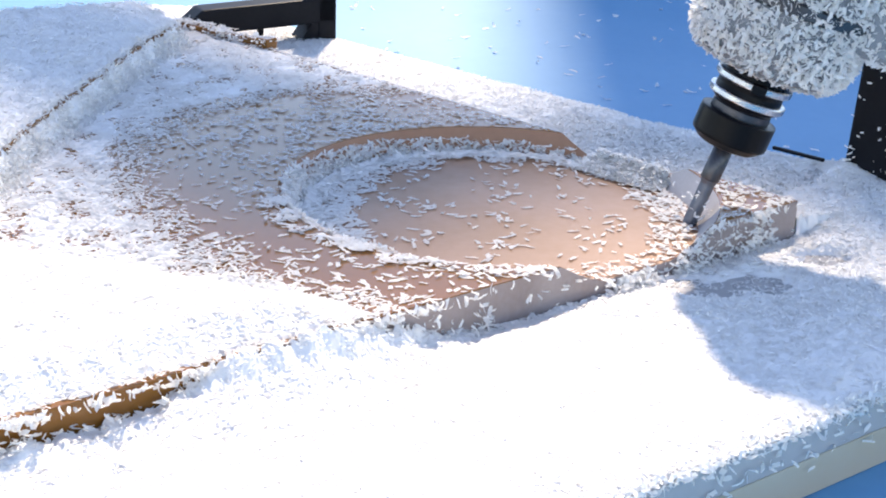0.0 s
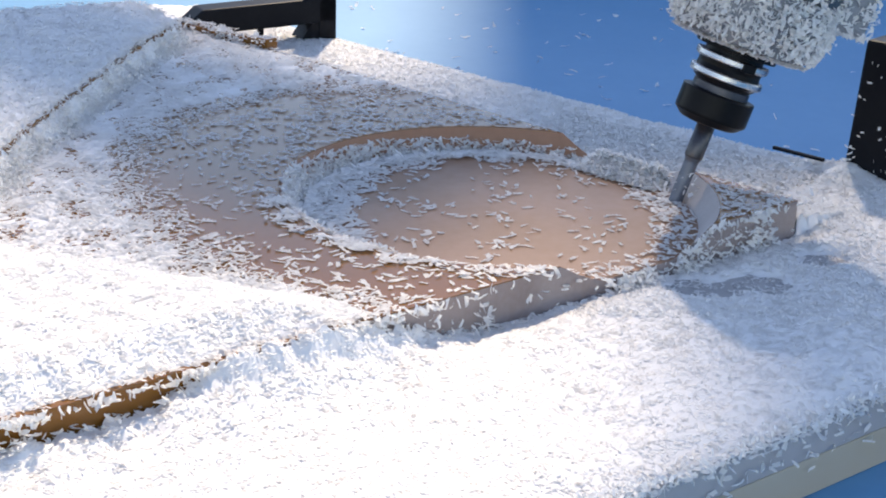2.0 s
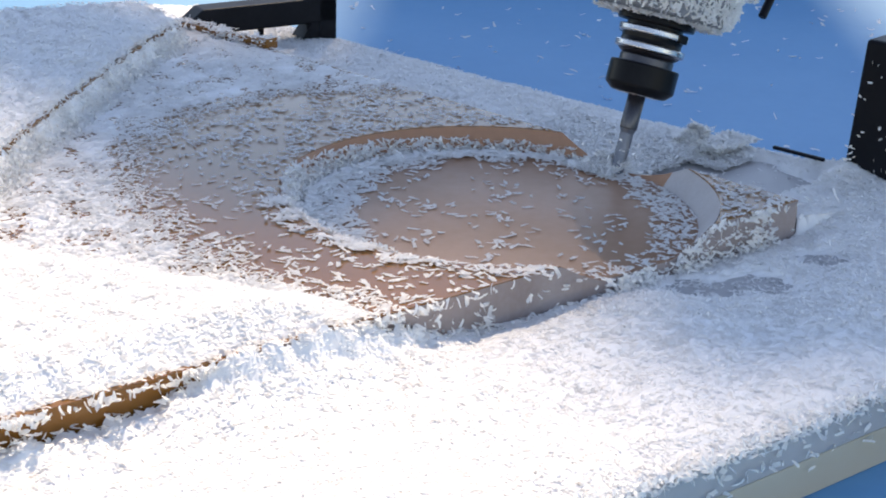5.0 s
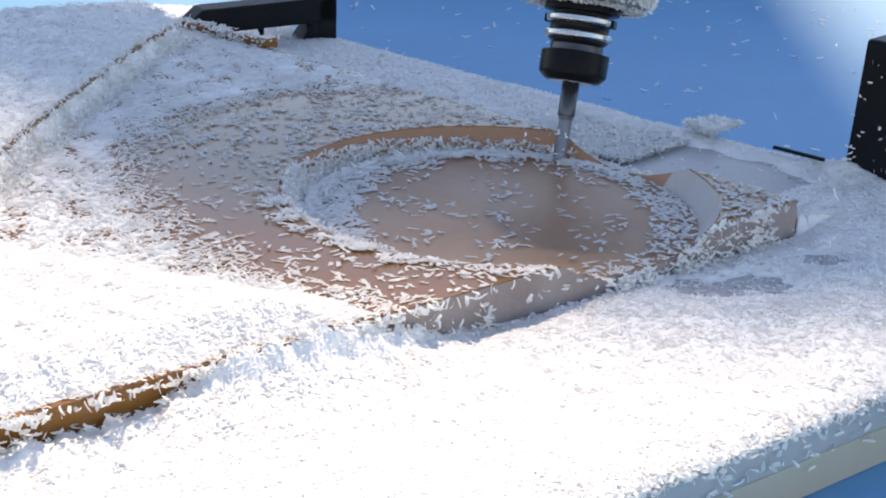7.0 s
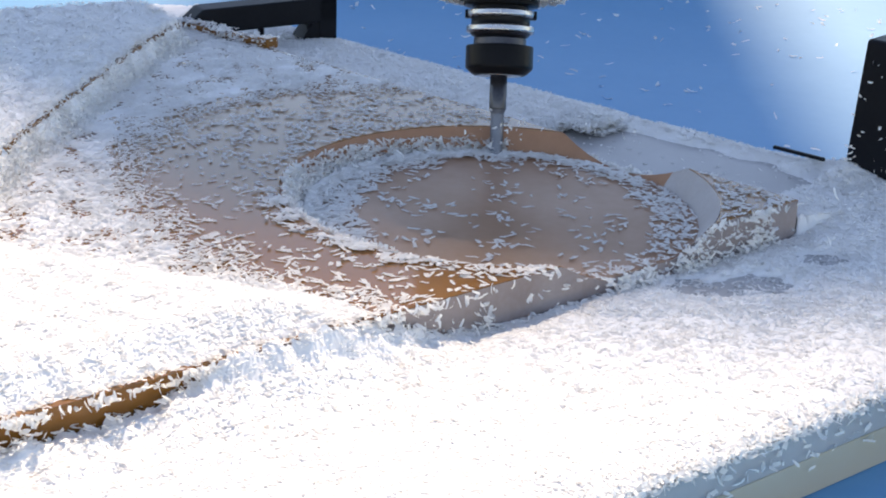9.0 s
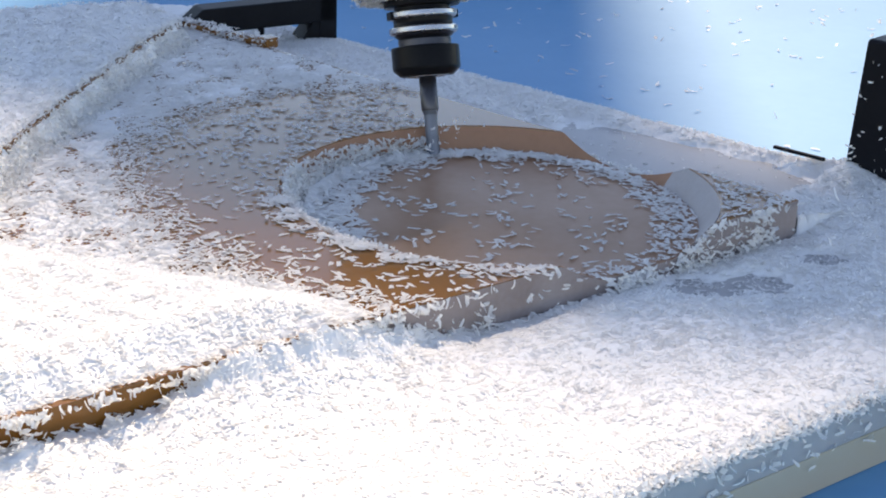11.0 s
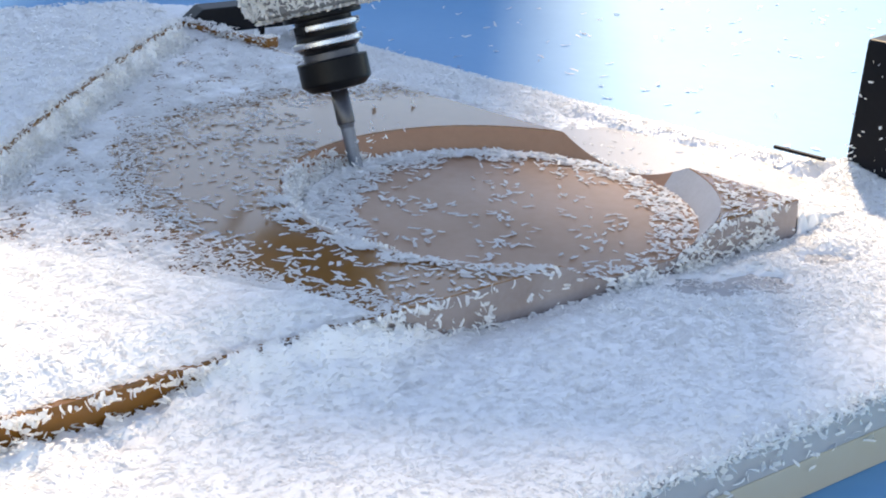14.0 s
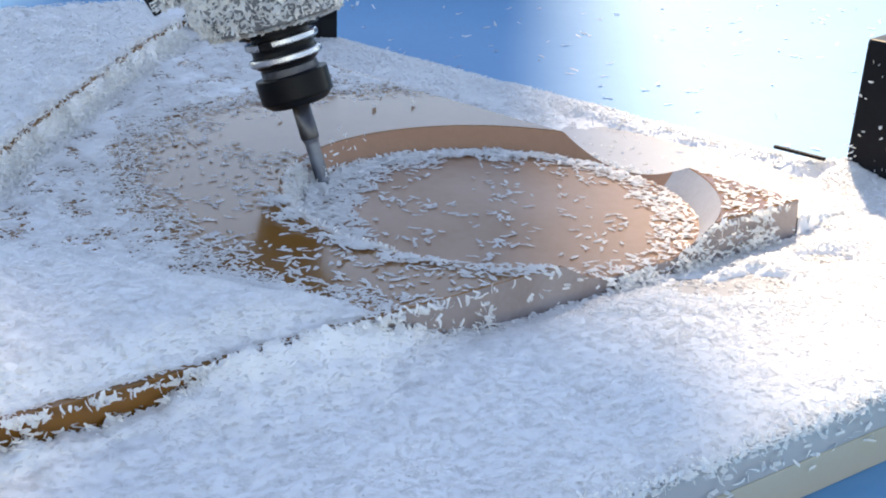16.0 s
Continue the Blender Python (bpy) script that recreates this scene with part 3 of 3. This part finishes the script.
# shavings left on the corner of the sheet beside the pocket
x, y = scatter(1100, (0.16, 0.25, -0.09, 0.09), lambda x, y: inside(SHEET, x, y) & (np.hypot(x, y) > RIM + 0.004), lambda x, y: np.clip(0.42 + 0.5 * waves(x, y, 0.03, 97), 0.05, 1))
tagged(flakes("scattered_shavings", x, y, 0 * x + TOP + 0.0014, 0.12, 0.0095, bend=0.5), "shavings on the sheet's corner", "plastic shavings", kind="stuff")

# ---- shavings swept away as the cutter comes past ----
swept = []
for k in range(11):
    a0, a1 = 40 + 12 * k, 52 + 12 * k
    n = int(np.interp(a0, [40, 70, 110, 172], [70, 180, 240, 170]))
    th = np.radians(RNG.uniform(a0, a1, n))
    r = RIM + 0.003 + 0.125 * RNG.random(n)
    x, y = r * np.cos(th), r * np.sin(th)
    ok = on_sheet(x, y) & (clear_edge(x, y) < 0.012) & (RNG.random(len(x)) < np.clip(0.55 + 0.7 * waves(x, y, 0.05, 63), 0.05, 1))
    x, y = x[ok], y[ok]
    if len(x) > 8:
        ob = flakes("swept_shavings", x, y, 0 * x + TOP + 0.0011, 0.06, 0.0092, bend=0.5)
        swept.append((tagged(ob, "shavings about to be blown off the sheet", "plastic shavings", kind="stuff"), (a0 + a1) / 2, 0.10, -0.001 if a0 > 95 else -0.010))
    n = int(np.interp(a0, [40, 80, 130, 172], [40, 90, 150, 200]))
    th = np.radians(RNG.uniform(a0, a1, n))
    f = RNG.random(n) ** 1.5 * np.interp(a0, [40, 90, 172], [0.4, 0.5, 0.9])
    r = FOOT + f * (RIM - FOOT) - 0.0022
    ok = inside(SHEET, (r + 0.004) * np.cos(th), (r + 0.004) * np.sin(th))
    r, th, f = r[ok], th[ok], f[ok]
    if len(r) > 8:
        ob = flakes("wall_shavings", r * np.cos(th), r * np.sin(th), f * TOP + 0.0015, 0.45, 0.0085)
        swept.append((tagged(ob, "shavings clinging to the pocket wall", "plastic shavings", kind="stuff"), (a0 + a1) / 2, -0.012, -0.011))


# the loose cover of the strip behind the sheet, patch by patch, blown over the board's far edge
blown = []
for k in range(10):
    s0 = 0.035 + 0.036 * k
    n = 2600
    u, b = RNG.uniform(s0, s0 + 0.036, n), RNG.uniform(-0.002, 0.165, n)
    x, y = CORNER[0] - 0.75 * u + 0.66 * b, CORNER[1] + 0.66 * u + 0.75 * b
    ok = (cleared(x, y) > RNG.uniform(0.1, 0.5, n)) & inside(BOARD, x, y)
    x, y, b = x[ok], y[ok], b[ok]
    z = BASE + 0.002 + RNG.random(len(x)) * (0.004 + 0.006 * np.exp(-b / 0.03))
    for g in range(3):
        q = (b >= 0.055 * g - 0.01) & (b < 0.055 * g + 0.055)
        ob = flakes("blown_shavings", x[q], y[q], z[q], 0.28, 0.0076)
        tagged(ob, "loose shavings on the board behind the sheet", "plastic shavings", kind="stuff")
        blown.append((ob, 0.205 - 0.055 * g, math.degrees(math.atan2(CORNER[1] + 0.66 * (s0 + 0.018), CORNER[0] - 0.75 * (s0 + 0.018))) - 4 + 4 * g))
for k in range(4):
    a0 = 28 + 9 * k
    n = 700
    th, e = np.radians(RNG.uniform(a0, a0 + 9, n)), RNG.random(n)
    r = 0.166 / np.cos(th - radians(48.6)) - 0.028 * e ** 1.5
    x, y = r * np.cos(th), r * np.sin(th)
    z = 0.002 + 0.016 * open_side(x, y) * (1 - e) * RNG.uniform(0.4, 1, n)
    ob = flakes("blown_shavings", x, y, z, 0.3, 0.0072)
    tagged(ob, "shavings spilled into the pocket's open side", "plastic shavings", kind="stuff")
    blown.append((ob, 0.225, a0 + 4))


# ---- spindle head ----
def azimuth(t):
    """Where the cutter stands on its round, in degrees."""
    return -2.9926 + 9.69025 * t + 0.153850 * t * t - 0.00678395 * t ** 3


PATH_R, LEAN, TWIST = 0.1583, 18.05, 1.13


def head_pose(t):
    a = radians(azimuth(t))
    b = a + radians(TWIST)
    tip = Vector((PATH_R * math.cos(a), PATH_R * math.sin(a), 0.0))
    zax = Vector((math.sin(radians(LEAN)) * math.cos(b), math.sin(radians(LEAN)) * math.sin(b), math.cos(radians(LEAN))))
    xax = (Vector((math.cos(b), math.sin(b), 0)) - zax * zax.dot(Vector((math.cos(b), math.sin(b), 0)))).normalized()
    yax = zax.cross(xax)
    m = Matrix((xax, yax, zax)).transposed().to_4x4()
    m.translation = tip
    return m


def spindle_head():
    head = tagged(new("spindle_head"), "tilted milling spindle with black collet nut, caked in shavings", "milling spindle")
    mill = part("end_mill", lathe([(0.0078, 0.042), (0.0080, 0.043), (0.0080, 0.082)], 32), M_DARK_STEEL, head, "bright cutter shank", True)
    part("cutter", lathe([(0.0054, 0.0), (0.0060, 0.0006), (0.0061, 0.038), (0.0076, 0.0425)], 32), M_CARBIDE, mill, "grey spinning cutter")
    nut = part("collet_nut", lathe([(0.012, 0.0735), (0.0235, 0.0735), (0.0255, 0.0745), (0.0310, 0.0795), (0.0315, 0.0815), (0.0315, 0.0995), (0.0310, 0.1005), (0.0285, 0.1010), (0.0240, 0.1008)], 72), M_BLACK, head, "black collet nut")
    part("collet", lathe([(0.0085, 0.0728), (0.0150, 0.0724), (0.0200, 0.0730), (0.0205, 0.0745)], 48), M_STEEL, nut, "steel collet face")
    holder = part("tool_holder", lathe([(0.0235, 0.1002), (0.0245, 0.1010), (0.0245, 0.1070), (0.0235, 0.1078), (0.0265, 0.1100), (0.0280, 0.1120)], 72), M_DARK_STEEL, head, "dark ground steel tool holder")
    for z in (0.1120, 0.1262):
        part("flange_ring", lathe([(0.0270, z), (0.0300, z + 0.0002), (0.0315, z + 0.0014), (0.0317, z + 0.0022), (0.0317, z + 0.0056), (0.0311, z + 0.0066), (0.0270, z + 0.0068)], 72), M_STEEL, holder, "bright flange ring")
    part("groove", lathe([(0.0278, 0.1186), (0.0272, 0.1225), (0.0278, 0.1264)], 64), M_BLACK, holder, "dark groove")
    for sgn in (0, 1):
        part("drive_slot", box((0.012, 0.008, 0.0075), (0, (-1) ** sgn * 0.0292, 0.1296), 0.0008), M_BLACK, holder, "dark drive slot")
    part("spindle_nose", lathe([(0.0255, 0.1328), (0.0255, 0.1365), (0.0345, 0.1372), (0.0350, 0.1385), (0.0350, 0.1455)], 64), M_BLACK, head, "black spindle nose")
    housing = part("housing", lathe([(0.036, 0.1445), (0.0545, 0.1455), (0.0575, 0.1475), (0.0640, 0.1640), (0.0650, 0.168), (0.0650, 0.235), (0.0720, 0.242), (0.0720, 0.275), (0.0700, 0.278)], 48), M_CAST, head, "grey cast housing")
    part("seal_ring", lathe([(0.0655, 0.196), (0.0685, 0.198), (0.0685, 0.206), (0.0655, 0.208)], 48), M_DARK_STEEL, housing)
    part("side_block", box((0.048, 0.085, 0.10), (0.060, 0.0, 0.232), 0.006), M_CAST, head, "grey side casting")
    part("nozzle", lathe([(0.0035, 0.0), (0.0042, 0.001), (0.0042, 0.09), (0.0042, 0.14)], 16), M_BLACK_PLASTIC, head, "black air nozzle").matrix_basis = pose(0.124, -0.030, 0.173, 0, 18, 0)
    # the crust of shavings round the housing
    n = 8600
    th, zz = RNG.uniform(0, 2 * math.pi, n), RNG.uniform(0.148, 0.27, n)
    rr = np.interp(zz, [0.1455, 0.164, 0.235, 0.242], [0.057, 0.0645, 0.0655, 0.0725]) + RNG.uniform(0, 0.005, n)
    crust = flakes("shavings_crust", rr * np.cos(th), rr * np.sin(th), zz, 0.9, 0.0080, parent=head)
    tagged(crust, "white shavings caked on the housing", kind="stuff")
    n = 1500
    bx, by, bz = RNG.uniform(0.036, 0.085, n), RNG.uniform(-0.0445, 0.0445, n), RNG.uniform(0.182, 0.282, n)
    side = RNG.integers(0, 4, n)
    by = np.where(side == 0, -0.0445, np.where(side == 1, 0.0445, by))
    bx = np.where(side == 2, 0.085, bx)
    bz = np.where(side == 3, 0.181, bz)
    tagged(flakes("block_crust", bx, by, bz, 0.9, 0.0078, parent=head), "white shavings caked on the side casting", kind="stuff")
    n = 900
    th, r2 = RNG.uniform(0, 2 * math.pi, n), RNG.uniform(0.04, 0.058, n)
    tagged(flakes("underside_crust", r2 * np.cos(th), r2 * np.sin(th), 0.1445 - RNG.uniform(0, 0.002, n), 0.3, 0.0075, parent=head), "shavings under the housing", kind="stuff")
    n = 48
    th, rr = RNG.uniform(0, 2 * math.pi, n), 0.008 + np.abs(RNG.normal(0, 0.022, n))
    tagged(flakes("flying_shavings", rr * np.cos(th), rr * np.sin(th), 0.004 + np.abs(RNG.normal(0, 0.012, n)) + 0.35 * rr, 0.8, 0.0055, parent=head), "fresh shavings flying off the cutter", kind="stuff")
    return head


head = spindle_head()

# unseen beam added high overhead, moved along to cast shade on the bed
SHADE_H = 4.0
SHIFT = SUN_FROM * (-SHADE_H / SUN_FROM.z)
gantry = tagged(new("shade_beam"), "unseen grey beam added to shade the machine bed", "gantry")
part("beam", box((0.90, 2.20, 0.16), (0, 1.10, 0.08), 0.01), M_CAST, gantry)
# second unseen blocker, added to shade the pocket and the near board
SHADE_BLOCK_H = SHADE_H - 0.02
REACH = SUN_FROM * (-SHADE_BLOCK_H / SUN_FROM.z)
carriage = tagged(new("shade_block"), "unseen grey block added to shade the pocket and near side", "carriage")
part("shade_block_body", box((0.54, 0.44, 0.14), (0, 0.22, 0.0), 0.01), M_CAST, carriage)
# thin arm that only ties this blocker to the beam
part("tie_arm", box((0.05, 1.40, 0.10), (-0.2, 1.13, 0.02), 0.006), M_CAST, carriage)

# unseen fixed blocker, added to shade the sheet's left and back
SHADE_GIRDER_H = 4.4
girder = tagged(new("shade_girder"), "unseen fixed grey girder added to shade the sheet", "girder")
girder.matrix_basis = pose(-0.390 - SUN_FROM.x * -SHADE_GIRDER_H / SUN_FROM.z, 0.310 - SUN_FROM.y * -SHADE_GIRDER_H / SUN_FROM.z, SHADE_GIRDER_H, 0, 0, -37)
part("shade_girder_body", box((0.95, 0.41, 0.16), (0, 0, 0.08), 0.01), M_CAST, girder)
# arm and column only hold the added blocker up
part("arm", box((4.0, 0.16, 0.14), (-2.54, 0, 0.08), 0.01), M_CAST, girder)
part("column", box((0.16, 0.16, SHADE_GIRDER_H + 0.95), (-4.46, 0, -(SHADE_GIRDER_H + 0.95) / 2), 0.008), M_CAST, girder)


# ---- single chips thrown by the cutter ----
thrown = []
for k in range(14):
    tb = 0.6 + 1.07 * k
    a = radians(azimuth(tb))
    src = Vector((0.15 * math.cos(a), 0.15 * math.sin(a), 0.009))
    ob = flakes("thrown_chip", np.zeros(1), np.zeros(1), np.zeros(1), 0.4, 0.012)
    tagged(ob, "single white plastic chip thrown by the cutter", "plastic chip", group="chips thrown by the cutter")
    out = a + RNG.uniform(-0.9, 0.9)
    far = RNG.uniform(0.10, 0.17)
    end = Vector((src.x + far * math.cos(out), src.y + far * math.sin(out), 0.0))
    on = bool(inside(SHEET, np.array([end.x]), np.array([end.y]))[0])
    end.z = TOP + 0.003 if on else BASE + 0.014
    thrown.append((ob, tb, src, end, RNG.uniform(0.08, 0.16), RNG.uniform(-80, 80)))


def motions():
    times = [i * 1.0 for i in range(17)]
    walk(head, [(t, head_pose(t)) for t in times])
    # where the near edge of each one's shadow lies, in metres
    shade_beam_rows = [(0, 0.49, 0.22), (1.5, 0.41, 0.22), (3.5, 0.26, 0.22), (7, 0.08, 0.22), (9, -0.02, 0.20), (11.3, -0.27, 0.12), (12.5, -0.38, 0.05), (14.5, -0.35, -0.17), (16, -0.33, -0.30)]
    walk(gantry, [(t, pose(x - SHIFT.x, y - SHIFT.y, SHADE_H)) for t, x, y in shade_beam_rows])
    shade_block_rows = [(0, 0.50, -0.06), (1, 0.43, -0.32), (2, 0.38, -0.52), (3.5, 0.35, -0.58), (4.5, 0.32, -0.42), (6.3, 0.28, -0.18), (9, 0.25, -0.18),
                     (11.3, 0.24, -0.27), (12.5, 0.17, -0.35), (14, 0.03, -0.46), (16, -0.05, -0.68)]
    walk(carriage, [(t, pose(x - REACH.x, y - REACH.y, SHADE_BLOCK_H)) for t, x, y in shade_block_rows])
    for ob, tb, src, end, rise, spin in thrown:
        rows = [(0, Matrix.Translation(src)), (tb, Matrix.Translation(src))]
        for q in (0.25, 0.5, 0.75, 1.0):
            p = src.lerp(end, q) + Vector((0, 0, rise * 4 * q * (1 - q)))
            rows.append((tb + 0.4 * q, pose(p.x, p.y, p.z, spin * q, 0, spin * q)))
        last = rows[-1][1]
        walk(ob, rows + [(tb + 0.5, last), (16.2, last)])
    for ob, far, a in blown:
        tb = max(3.2, 0.5 + min((abs(azimuth(i * 0.1) - a), i * 0.1) for i in range(160))[1])
        off = Vector((0.66, 0.75, 0)) * far + Vector((0.75, -0.66, 0)) * (0.03 * math.sin(7.0 * a))
        rows = [(0, pose(0, 0, 0)), (tb - 0.1, pose(0, 0, 0)), (tb + 0.2, Matrix.Translation(off * 0.5 + Vector((0, 0, 0.010)))),
                (tb + 0.4, Matrix.Translation(off)), (tb + 0.6, Matrix.Translation(off + Vector((0, 0, -0.052))))]
        walk(ob, rows + [(16.2, rows[-1][1])])
    # each patch goes as the cutter reaches it
    for ob, a, out, drop in swept:
        tb = min((abs(azimuth(i * 0.1) - a), i * 0.1) for i in range(175))[1]
        if tb > 15.3:
            continue
        gone = pose(out * math.cos(radians(a)), out * math.sin(radians(a)), drop)
        walk(ob, [(0, pose(0, 0, 0)), (max(0.2, tb - 0.3), pose(0, 0, 0)), (tb + 0.6, gone), (16.2, gone)])


motions()
